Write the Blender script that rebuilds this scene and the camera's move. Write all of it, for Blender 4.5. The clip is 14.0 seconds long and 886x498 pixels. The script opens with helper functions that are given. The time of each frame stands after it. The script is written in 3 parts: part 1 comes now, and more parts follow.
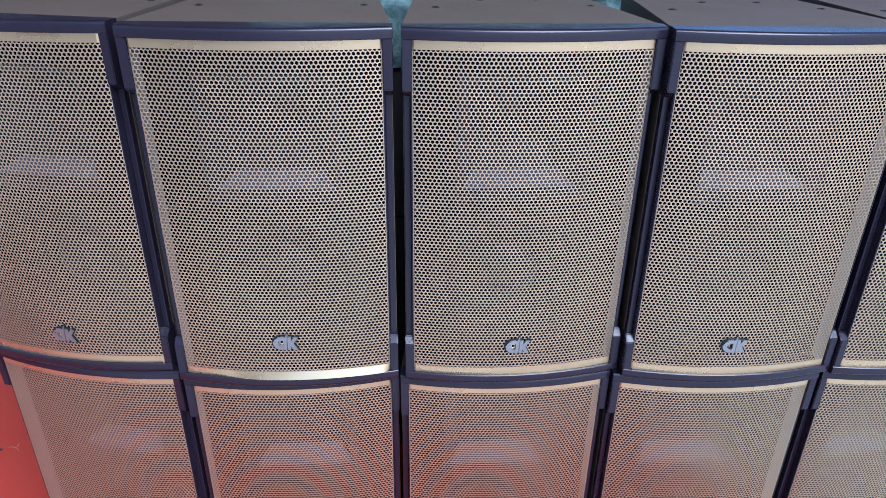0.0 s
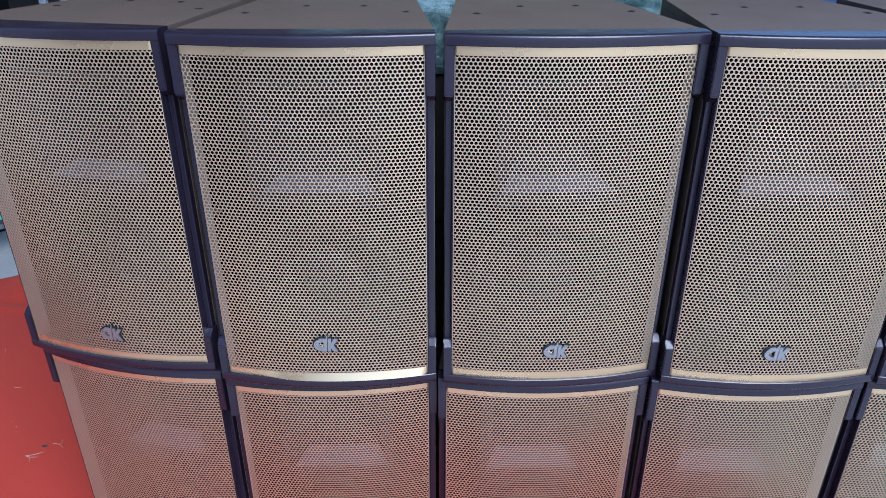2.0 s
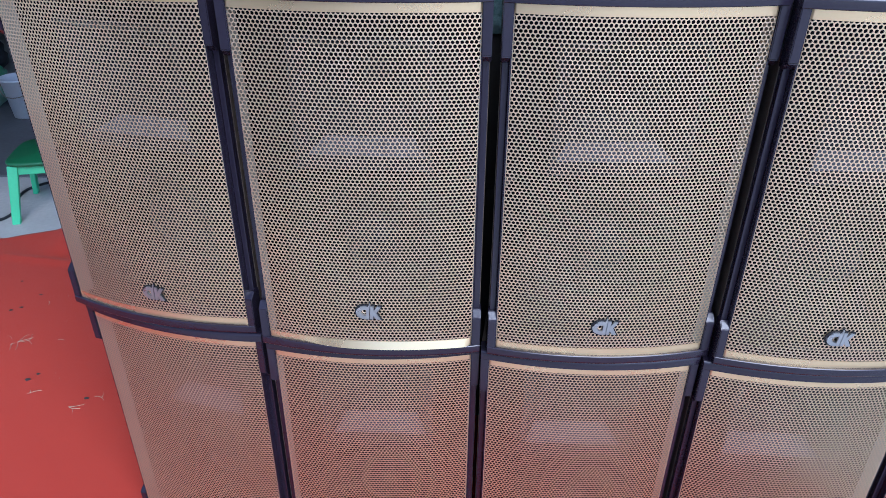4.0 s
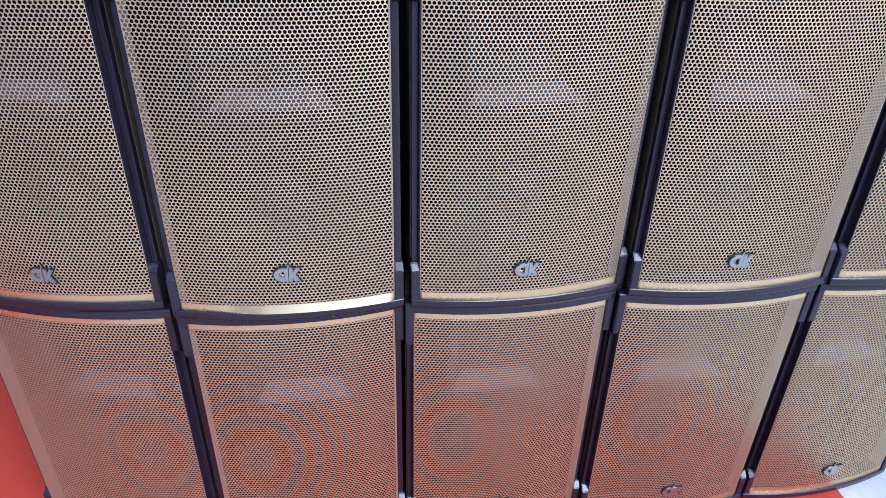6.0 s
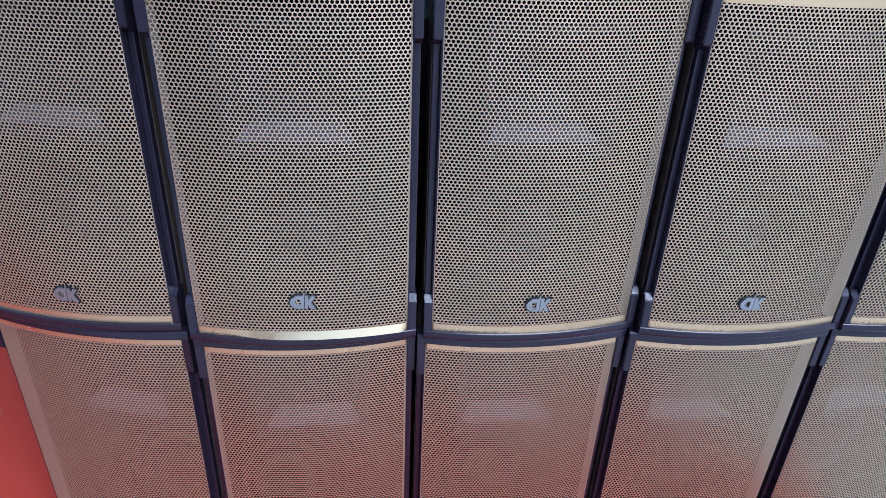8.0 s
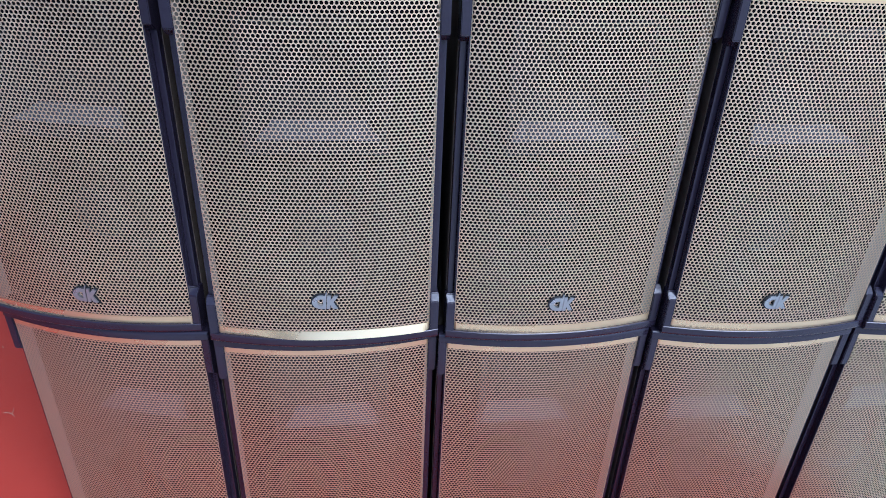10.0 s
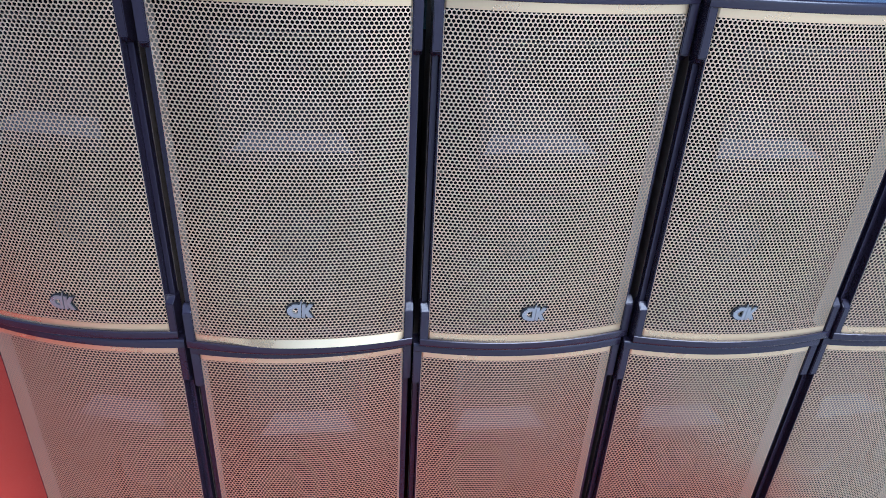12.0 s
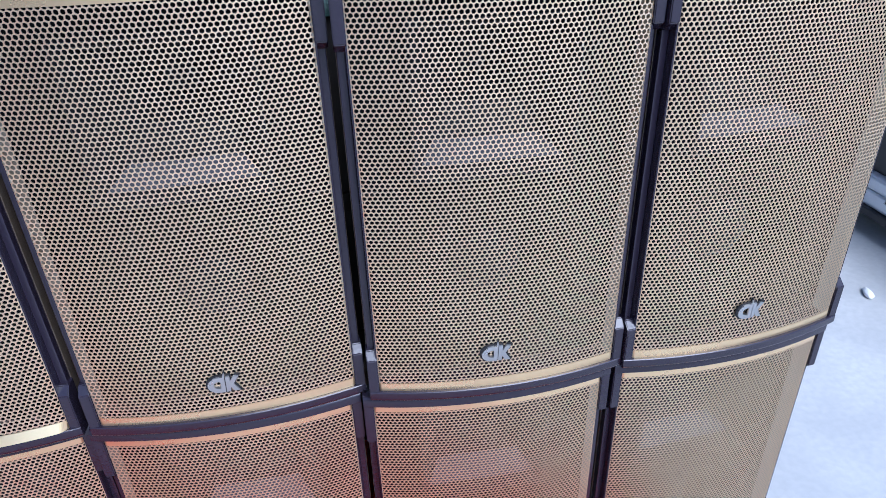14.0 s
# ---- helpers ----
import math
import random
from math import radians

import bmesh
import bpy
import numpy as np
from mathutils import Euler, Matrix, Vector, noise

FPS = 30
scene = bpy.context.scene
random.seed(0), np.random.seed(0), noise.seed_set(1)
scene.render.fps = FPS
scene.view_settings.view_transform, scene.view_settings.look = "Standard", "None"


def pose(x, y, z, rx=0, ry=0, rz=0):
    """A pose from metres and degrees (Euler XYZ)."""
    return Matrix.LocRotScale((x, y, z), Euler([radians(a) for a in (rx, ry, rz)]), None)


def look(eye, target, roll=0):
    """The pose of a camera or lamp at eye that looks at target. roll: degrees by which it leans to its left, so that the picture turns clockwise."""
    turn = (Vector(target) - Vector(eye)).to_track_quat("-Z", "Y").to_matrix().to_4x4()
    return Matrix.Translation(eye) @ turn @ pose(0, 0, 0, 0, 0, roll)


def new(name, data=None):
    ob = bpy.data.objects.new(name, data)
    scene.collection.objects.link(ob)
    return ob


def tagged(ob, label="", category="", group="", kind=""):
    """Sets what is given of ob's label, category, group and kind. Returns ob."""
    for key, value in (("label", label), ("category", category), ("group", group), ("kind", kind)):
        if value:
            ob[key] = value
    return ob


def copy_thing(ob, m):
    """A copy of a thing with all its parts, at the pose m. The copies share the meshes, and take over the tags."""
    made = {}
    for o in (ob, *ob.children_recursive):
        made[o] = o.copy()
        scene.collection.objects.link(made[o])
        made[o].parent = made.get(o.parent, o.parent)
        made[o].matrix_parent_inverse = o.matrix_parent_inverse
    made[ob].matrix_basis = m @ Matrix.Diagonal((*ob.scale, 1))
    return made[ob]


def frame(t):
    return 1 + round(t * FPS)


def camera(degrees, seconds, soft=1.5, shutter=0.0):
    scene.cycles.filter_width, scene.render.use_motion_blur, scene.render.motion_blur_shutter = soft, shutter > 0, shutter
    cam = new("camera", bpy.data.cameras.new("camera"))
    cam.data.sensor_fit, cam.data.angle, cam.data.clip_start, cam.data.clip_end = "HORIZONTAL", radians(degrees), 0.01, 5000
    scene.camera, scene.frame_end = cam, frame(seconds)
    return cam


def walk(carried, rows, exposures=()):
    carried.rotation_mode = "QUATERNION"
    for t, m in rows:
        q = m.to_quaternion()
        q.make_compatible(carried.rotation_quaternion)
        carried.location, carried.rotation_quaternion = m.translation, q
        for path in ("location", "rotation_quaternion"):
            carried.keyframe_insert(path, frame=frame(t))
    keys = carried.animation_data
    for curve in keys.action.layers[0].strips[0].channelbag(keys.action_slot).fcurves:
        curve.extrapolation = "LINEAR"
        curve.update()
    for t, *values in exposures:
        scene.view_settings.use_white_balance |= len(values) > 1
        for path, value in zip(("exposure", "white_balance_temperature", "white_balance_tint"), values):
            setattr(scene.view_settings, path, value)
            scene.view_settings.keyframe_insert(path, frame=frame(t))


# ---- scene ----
cam = camera(65.00, 14.0, soft=0.7)
PATH = [
    (0.0, -0.2577, -1.1442, 1.5713, -5.546, -26.883, 0.864),
    (0.5, -0.2684, -1.1466, 1.5754, -3.065, -26.102, 0.080),
    (1.0, -0.2728, -1.1410, 1.5675, -2.428, -26.635, -0.213),
    (1.5, -0.2794, -1.1505, 1.5695, -2.506, -26.558, 0.200),
    (2.0, -0.2784, -1.1536, 1.5713, -2.896, -26.368, 0.131),
    (2.5, -0.2798, -1.1539, 1.5706, -1.502, -25.831, 0.524),
    (3.0, -0.2796, -1.1479, 1.5668, 0.237, -25.949, -0.131),
    (3.2, -0.2735, -1.1353, 1.5689, 0.841, -26.711, 0.021),
    (5.3, -0.3744, -1.0981, 1.5213, -3.488, -30.962, -0.208),
    (5.5, -0.3666, -1.0993, 1.5170, -4.245, -31.295, -0.992),
    (6.0, -0.3642, -1.0994, 1.5121, -10.614, -31.565, 1.497),
    (6.5, -0.3443, -1.0958, 1.5284, -9.393, -30.806, 3.156),
    (7.0, -0.3488, -1.0892, 1.5167, -8.985, -30.175, 1.840),
    (7.5, -0.3771, -1.1062, 1.5271, -10.464, -29.675, 2.329),
    (8.0, -0.3650, -1.1102, 1.5413, -9.111, -29.731, 2.693),
    (8.2, -0.3670, -1.1118, 1.5424, -7.956, -29.474, 2.423),
    (10.3, -0.4102, -1.0921, 1.5326, -9.978, -29.931, 2.673),
    (10.5, -0.4051, -1.0987, 1.5216, -11.438, -29.822, 2.488),
    (11.0, -0.3918, -1.1090, 1.5265, -10.696, -30.198, 3.516),
    (11.5, -0.3869, -1.1060, 1.5442, -10.185, -30.213, 3.231),
    (12.0, -0.3760, -1.1119, 1.5540, -9.902, -29.355, 3.306),
    (12.5, -0.2708, -1.0752, 1.5529, -11.809, -29.717, 0.843),
    (13.0, -0.0681, -0.9975, 1.5552, -12.526, -31.536, 1.239),
    (13.5, 0.0623, -0.9862, 1.5189, -12.757, -30.978, -0.087),
    (14.0, 0.1796, -0.9079, 1.5023, -11.185, -30.558, -1.781),
]
EXPOSURES = [(0.0, 0.94, 5000, 12.8), (3.0, 0.86, 5000, 12.8), (6.0, 1.04, 5110, 13.2), (7.0, 0.74, 4880, 12.0), (8.0, 0.74, 4870, 12.0), (11.0, 0.90, 4870, 12.0),
             (12.0, 0.89, 4870, 12.0), (12.5, 1.00, 4850, 11.2), (13.0, 1.00, 4880, 12.0), (13.5, 0.90, 5030, 12.8), (14.0, 1.06, 5110, 13.2)]
walk(cam, [(t, pose(x, y, z, 90 + pitch, 0, yaw) @ pose(0, 0, 0, 0, 0, roll)) for t, x, y, z, yaw, pitch, roll in PATH], EXPOSURES)
SKY, SUN = 0.118, 2.1
ROOF_Y, CARPET_R, CARPET_F = -0.7, 0.93, -0.70
COLUMNS = [
    (-0.9022, 0.1157, -14.61, -0.8913, 0.1193, -16.10, 0.011, 0.082),
    (-0.4514, 0.0176, -3.15, -0.4499, 0.0343, -1.39, 0.003, 0.106),
    (0.0000, 0.0000, 0.00, -0.0104, 0.0067, -1.53, -0.001, 0.088),
    (0.4414, -0.0319, -2.02, 0.4287, -0.0240, -2.73, -0.013, 0.090),
    (0.8798, -0.0341, 3.60, 0.8727, -0.0252, 2.51, -0.006, 0.097),
]
LABELS = ("black loudspeaker with bowed gold perforated grille standing on carpet", "black loudspeaker with bowed gold perforated grille stacked on another")
INSERTS = ((-0.146, 0.222), (-0.048, 0.325), (0.068, 0.329), (0.158, 0.243), (0.010, 0.455))

# ---- world and light ----
world = bpy.data.worlds.new("sky")
scene.world = world
world.use_nodes = True
wn = world.node_tree.nodes
sky = wn.new("ShaderNodeTexSky")
sky.sky_type, sky.sun_disc, sky.sun_elevation, sky.sun_rotation = "NISHITA", False, radians(50), radians(156)
wn["Background"].inputs["Strength"].default_value = SKY
world.node_tree.links.new(sky.outputs["Color"], wn["Background"].inputs["Color"])
sun = new("sun", bpy.data.lights.new("sun", "SUN"))
sun.data.energy, sun.data.angle, sun.data.color = SUN, radians(35), (1.0, 0.97, 0.93)
sun.matrix_world = look((1.1, -2.5, 3.3), (0, 0, 0))

# ---- materials ----
def material(name, base, rough=0.5, metal=0.0, grain=0.0, scale=60.0, stain=0.0, stain_scale=4.0, bump=0.0, second=None, coat=0.0, detail=6.0):
    m = bpy.data.materials.new(name)
    m.use_nodes = True
    n, l = m.node_tree.nodes, m.node_tree.links
    b = n["Principled BSDF"]
    b.inputs["Base Color"].default_value = (*base, 1)
    b.inputs["Roughness"].default_value, b.inputs["Metallic"].default_value = rough, metal
    b.inputs["Coat Weight"].default_value = coat
    co = n.new("ShaderNodeTexCoord")
    if grain or stain:
        fine, big = n.new("ShaderNodeTexNoise"), n.new("ShaderNodeTexNoise")
        for tex, s in ((fine, scale), (big, stain_scale)):
            tex.inputs["Scale"].default_value, tex.inputs["Detail"].default_value = s, detail
            l.new(co.outputs["Object"], tex.inputs["Vector"])
        def mix(col_in, tex, amount, other):
            x = n.new("ShaderNodeMix")
            x.data_type = "RGBA"
            ramp = n.new("ShaderNodeMapRange")
            ramp.inputs["From Min"].default_value, ramp.inputs["From Max"].default_value = 0.35, 0.7
            ramp.inputs["To Max"].default_value = amount
            l.new(tex.outputs["Fac"], ramp.inputs["Value"])
            l.new(ramp.outputs["Result"], x.inputs["Factor"])
            if isinstance(col_in, tuple):
                x.inputs["A"].default_value = (*col_in, 1)
            else:
                l.new(col_in, x.inputs["A"])
            x.inputs["B"].default_value = (*other, 1)
            return x.outputs["Result"]
        c = mix(base, fine, grain, tuple(v * 0.55 for v in base))
        c = mix(c, big, stain, second or tuple(v * 0.6 for v in base))
        l.new(c, b.inputs["Base Color"])
        rr = n.new("ShaderNodeMapRange")
        rr.inputs["To Min"].default_value, rr.inputs["To Max"].default_value = rough * 0.8, min(1, rough * 1.2)
        l.new(big.outputs["Fac"], rr.inputs["Value"])
        l.new(rr.outputs["Result"], b.inputs["Roughness"])
        if bump:
            bp = n.new("ShaderNodeBump")
            bp.inputs["Strength"].default_value, bp.inputs["Distance"].default_value = bump, 0.004
            l.new(fine.outputs["Fac"], bp.inputs["Height"])
            l.new(bp.outputs["Normal"], b.inputs["Normal"])
    return m


GOLD = material("champagne_gold_metal", (0.86, 0.655, 0.44), 0.38, 0.84, 0.06, 300, 0.0, 6)
STRIP_GOLD = material("smooth_gold_sheet", (0.86, 0.64, 0.37), 0.28, 0.88, 0.06, 300, 0.0, 6)
# same sheet as the grille; duller metal so the flange looks lit through the holes
LIT_FLANGE = material("lit_gold_flange", (0.52, 0.46, 0.36), 0.5, 0.25, 0.06, 300, 0.0, 6)
PLASTIC = material("dark_frame_plastic", (0.020, 0.0155, 0.027), 0.24, 0, 0.25, 200, 0.2, 9, 0.06)
PAINT = material("textured_cabinet_paint", (0.128, 0.094, 0.066), 0.66, 0, 0.4, 420, 0.3, 5, 0.35)
BAFFLE = material("black_baffle", (0.003, 0.003, 0.0035), 0.8, 0, 0.3, 150, 0.2, 8)
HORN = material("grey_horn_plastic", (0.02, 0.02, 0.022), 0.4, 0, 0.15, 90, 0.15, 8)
# horn plastic made paler, with the sky's highlight put into its colour
LIT_LIP = material("lit_horn_plastic", (0.128, 0.126, 0.140), 0.45, 0, 0.1, 90, 0.15, 8)
CONE = material("paper_cone", (0.008, 0.008, 0.006), 0.75, 0, 0.5, 160, 0.3, 12, 0.3)
RUBBER = material("cone_rubber", (0.012, 0.012, 0.013), 0.4, 0, 0.2, 90, 0.1, 8)
INSERT = material("black_insert", (0.012, 0.012, 0.014), 0.5, 0, 0.2, 90, 0.1, 8)
CHROME = material("badge_metal", (0.50, 0.50, 0.50), 0.28, 0.9, 0.2, 120, 0.2, 20)
CARPET = material("red_felt_carpet", (0.43, 0.033, 0.014), 0.95, 0, 0.35, 700, 0.25, 3, 0.5, (0.35, 0.021, 0.010))
CARPET.node_tree.nodes["Principled BSDF"].inputs["Sheen Weight"].default_value = 0.1
CARPET.node_tree.nodes["Principled BSDF"].inputs["Sheen Tint"].default_value = (1.0, 0.55, 0.4, 1)
CONCRETE = material("grey_concrete", (0.53, 0.525, 0.495), 0.75, 0, 0.3, 45, 0.85, 2.6, 0.3, (0.36, 0.36, 0.35))
DARK_YARD = material("dark_yard_surface", (0.31, 0.31, 0.325), 0.85, 0, 0.4, 90, 0.5, 0.9, 0.5, (0.23, 0.23, 0.24))
STRAW = material("dry_straw", (0.44, 0.34, 0.23), 0.8, 0, 0.3, 80, 0.2, 20)
GREEN = material("green_stool_plastic", (0.12, 0.62, 0.30), 0.35, 0, 0.1, 60, 0.15, 6)
WHITEPL = material("white_plastic", (0.74, 0.76, 0.80), 0.35, 0, 0.1, 60, 0.2, 8)
BLACKPL = material("black_plastic", (0.02, 0.021, 0.024), 0.4, 0, 0.2, 60, 0.2, 8)
WALL = material("stained_plaster", (0.30, 0.29, 0.28), 0.85, 0, 0.3, 40, 0.5, 1.6, 0.3)
STEEL = material("roof_sheet_steel", (0.30, 0.26, 0.22), 0.55, 0.4, 0.3, 40, 0.5, 2)
BLUE = material("blue_tarpaulin", (0.07, 0.12, 0.24), 0.5, 0, 0.25, 60, 0.3, 4)
CARPAINT = material("silver_car_paint", (0.62, 0.66, 0.72), 0.28, 0.3, 0.1, 200, 0.15, 3, 0, None, 0.6)
TYRE = material("tyre_rubber", (0.02, 0.02, 0.02), 0.85, 0, 0.3, 120, 0.3, 9)
# second colour paints pale glints of the creases into the dark film
FILM = material("glint_streaked_film", (0.05, 0.115, 0.105), 0.14, 0, 0.3, 70, 0.8, 20, 1.0, (0.30, 0.43, 0.41), 0.6)
for node in FILM.node_tree.nodes:
    if node.type == "TEX_NOISE":
        node.inputs["Distortion"].default_value, node.inputs["Roughness"].default_value = 2.2, 0.65
for dull in (BAFFLE, CONE, HORN, RUBBER):
    dull.node_tree.nodes["Principled BSDF"].inputs["Specular IOR Level"].default_value = 0.08
DARK_FLOOR = material("dark_grey_floor", (0.12, 0.125, 0.135), 0.7, 0, 0.4, 60, 0.5, 3)
SCRAP = material("white_paper_scrap", (0.75, 0.74, 0.72), 0.9, 0, 0.1, 60, 0.2, 30)


# ---- mesh helpers ----
def part(name, bm, mat, parent, label="", smooth=False):
    me = bpy.data.meshes.new(name)
    bm.to_mesh(me)
    bm.free()
    me.materials.append(mat)
    if smooth:
        for p in me.polygons:
            p.use_smooth = True
    ob = new(name, me)
    ob.parent = parent
    if label:
        tagged(ob, label)
    return ob


def sharp(ob, angle=32):
    """Smooth shading with hard edges kept past the angle."""
    ob.data.shade_smooth()
    ob.data.set_sharp_from_angle(angle=radians(angle))
    return ob


def box(bm, x0, x1, y0, y1, z0, z1, bevel=0.0, m=None):
    g = bmesh.ops.create_cube(bm, size=1)
    vs = g["verts"]
    bmesh.ops.transform(bm, verts=vs, matrix=Matrix.Translation(((x0 + x1) / 2, (y0 + y1) / 2, (z0 + z1) / 2)) @ Matrix.Diagonal((x1 - x0, y1 - y0, z1 - z0, 1)))
    if bevel:
        es = list({e for v in vs for e in v.link_edges})
        r = bmesh.ops.bevel(bm, geom=es, offset=bevel, segments=2, affect="EDGES", profile=0.6)
        vs = list({v for f in r["faces"] for v in f.verts} | {v for v in vs if v.is_valid})
    if m is not None:
        bmesh.ops.transform(bm, verts=vs, matrix=m)
    return bm


def lathe(bm, rings, seg=40, m=None, cap=False):
    """Rings of (radius, height) turned round z."""
    loops, allv = [], []
    for r, h in rings:
        loop = [bm.verts.new((r * math.cos(2 * math.pi * i / seg), r * math.sin(2 * math.pi * i / seg), h)) for i in range(seg)]
        loops.append(loop)
        allv += loop
    for a, b in zip(loops, loops[1:]):
        for i in range(seg):
            bm.faces.new((a[i], a[(i + 1) % seg], b[(i + 1) % seg], b[i]))
    if cap:
        bm.faces.new(loops[-1])
        bm.faces.new(list(reversed(loops[0])))
    if m is not None:
        bmesh.ops.transform(bm, verts=allv, matrix=m)
    return bm


def prism(bm, pts, z0, z1, bevel=0.0):
    """An upright prism over a plan outline (counter-clockwise)."""
    lo = [bm.verts.new((x, y, z0)) for x, y in pts]
    hi = [bm.verts.new((x, y, z1)) for x, y in pts]
    n = len(pts)
    bm.faces.new(list(reversed(lo)))
    bm.faces.new(hi)
    for i in range(n):
        bm.faces.new((lo[i], lo[(i + 1) % n], hi[(i + 1) % n], hi[i]))
    if bevel:
        es = list({e for v in lo + hi for e in v.link_edges})
        bmesh.ops.bevel(bm, geom=es, offset=bevel, segments=2, affect="EDGES", profile=0.6)
    return bm


def tube(name, pts, radius, mat, parent=None):
    cu = bpy.data.curves.new(name, "CURVE")
    cu.dimensions, cu.bevel_depth, cu.bevel_resolution = "3D", radius, 3
    s = cu.splines.new("BEZIER")
    s.bezier_points.add(len(pts) - 1)
    for b, p in zip(s.bezier_points, pts):
        b.co, b.handle_left_type, b.handle_right_type = p, "AUTO", "AUTO"
    cu.materials.append(mat)
    ob = new(name, cu)
    ob.parent = parent
    return ob


# ---- the setting ----
bm = bmesh.new()
box(bm, -60, 60, -60, 60, -0.2, 0.0)
ground = tagged(part("ground", bm, CONCRETE, None), "pale grey worn concrete floor with stains", "floor", kind="structure")

# unseen darker ground before the concrete, added to dim the upper left grilles' reflections
bm = bmesh.new()
box(bm, -60, 0.35, -60, -2.0, -0.1, 0.004)
tagged(part("road", bm, DARK_YARD, None), "unseen darker ground added to dim reflections in the grilles", "road", kind="structure")

# red carpet: a thin sheet with a wavy, slightly crumpled border
bm = bmesh.new()
NX, NY = 120, 220
cx0, cx1, cy0, cy1 = -4.5, CARPET_R, CARPET_F, 1.71
grid = []
for j in range(NY + 1):
    row = []
    for i in range(NX + 1):
        u, v = i / NX, j / NY
        x = cx0 + (cx1 - cx0) * u
        front = cy0 + 0.52 * max(0.0, (x - 0.42) / 0.51) ** 1.6
        y = front + (cy1 - front) * v
        edge = max(0, 1 - (1 - v) * 14)
        y += 0.07 * edge * noise.noise((x * 1.7, 3.1, 0)) + 0.02 * edge * noise.noise((x * 6, 1, 0))
        x += 0.02 * max(0, 1 - (1 - u) * 20) * noise.noise((y * 3, 7, 0))
        z = 0.006 + 0.035 * edge * max(0, noise.noise((x * 3.0, y * 4, 2)) + 0.15) + 0.001 * noise.noise((x * 3, y * 3, 0))
        fold = y - (1.52 + 0.10 * (x + 2.1) ** 2 - 0.2 * (x + 2.1))
        z += 0.016 * math.exp(-(fold / 0.022) ** 2) * max(0, 1 - abs(x + 2.05) / 0.4)
        z += 0.07 * math.exp(-((x + 1.95) / 0.12) ** 2) * max(0.0, 1 - (cy1 - y) / 0.15)
        row.append(bm.verts.new((x, y, z)))
    grid.append(row)
for j in range(NY):
    for i in range(NX):
        bm.faces.new((grid[j][i], grid[j][i + 1], grid[j + 1][i + 1], grid[j + 1][i]))
r = bmesh.ops.extrude_face_region(bm, geom=bm.faces[:])
bmesh.ops.translate(bm, verts=[e for e in r["geom"] if isinstance(e, bmesh.types.BMVert)], vec=(0, 0, -0.005))
bmesh.ops.recalc_face_normals(bm, faces=bm.faces[:])
carpet = tagged(part("carpet", bm, CARPET, None, smooth=True), "red felt carpet with rumpled edge on concrete", "carpet")

# closing walls, one of them only a light blocker, and an unseen roof over the back
def wall(name, x0, x1, y0, y1, z0, z1, mat, label, cat):
    return tagged(part(name, box(bmesh.new(), x0, x1, y0, y1, z0, z1), mat, None), label, cat, kind="structure")

wall("wall_north", -4.8, 1.9, 6.0, 6.2, 0, 3.6, WALL, "stained grey plaster back wall", "wall")
# added out of view: blocks light and darkens what the left grilles reflect
wall("wall_south_west", -2.25, -2.1, -7.0, -1.1, 0, 3.4, WALL, "unseen grey plaster wall added to darken the left loudspeakers", "wall")
wall("wall_west", -5.0, -4.8, 0.6, 6.2, 0, 4.6, WALL, "stained grey plaster side wall", "wall")
# roof stays out of view; ROOF_Y sets how far its shade reaches
bm = bmesh.new()
n = 140
prev = None
for i in range(n + 1):
    x = -5.0 + 7.0 * i / n
    z = 3.5 + 0.02 * math.sin(i * math.pi / 2)
    cur = [bm.verts.new((x, ROOF_Y, z)), bm.verts.new((x, 6.3, z + 0.25))]
    if prev:
        bm.faces.new((prev[0], cur[0], cur[1], prev[1]))
    prev = cur
roof = part("ceiling", bm, STEEL, None)
roof.modifiers.new("thick", "SOLIDIFY").thickness = 0.02
tagged(roof, "unseen corrugated steel roof overhead that shades the back", "roof", kind="structure")


# ---- loudspeakers ----
HO, FR = 0.6902, 0.0196         # cabinet height and width of the top and bottom frame bars
HW, GW = 0.2185, 0.2015         # half widths: cabinet, grille
DEPTH, BACK_HW = 0.50, 0.165
ARC, FOLD, FOLD_W = 0.023, 0.0025, 0.003
BY = 0.036                      # depth of the baffle behind the grille's side edges
STRIP = 0.0155


def bulge(x):
    """How far the grille stands forward of its side edges at x."""
    a = min(abs(x), GW)
    k = GW - FOLD_W
    if a > k:
        return FOLD * (GW - a) / FOLD_W
    return FOLD + ARC * (1 - (a / k) ** 2)


def bar_front(x):
    return 0.004 + 0.028 * (1 - (x / HW) ** 2)


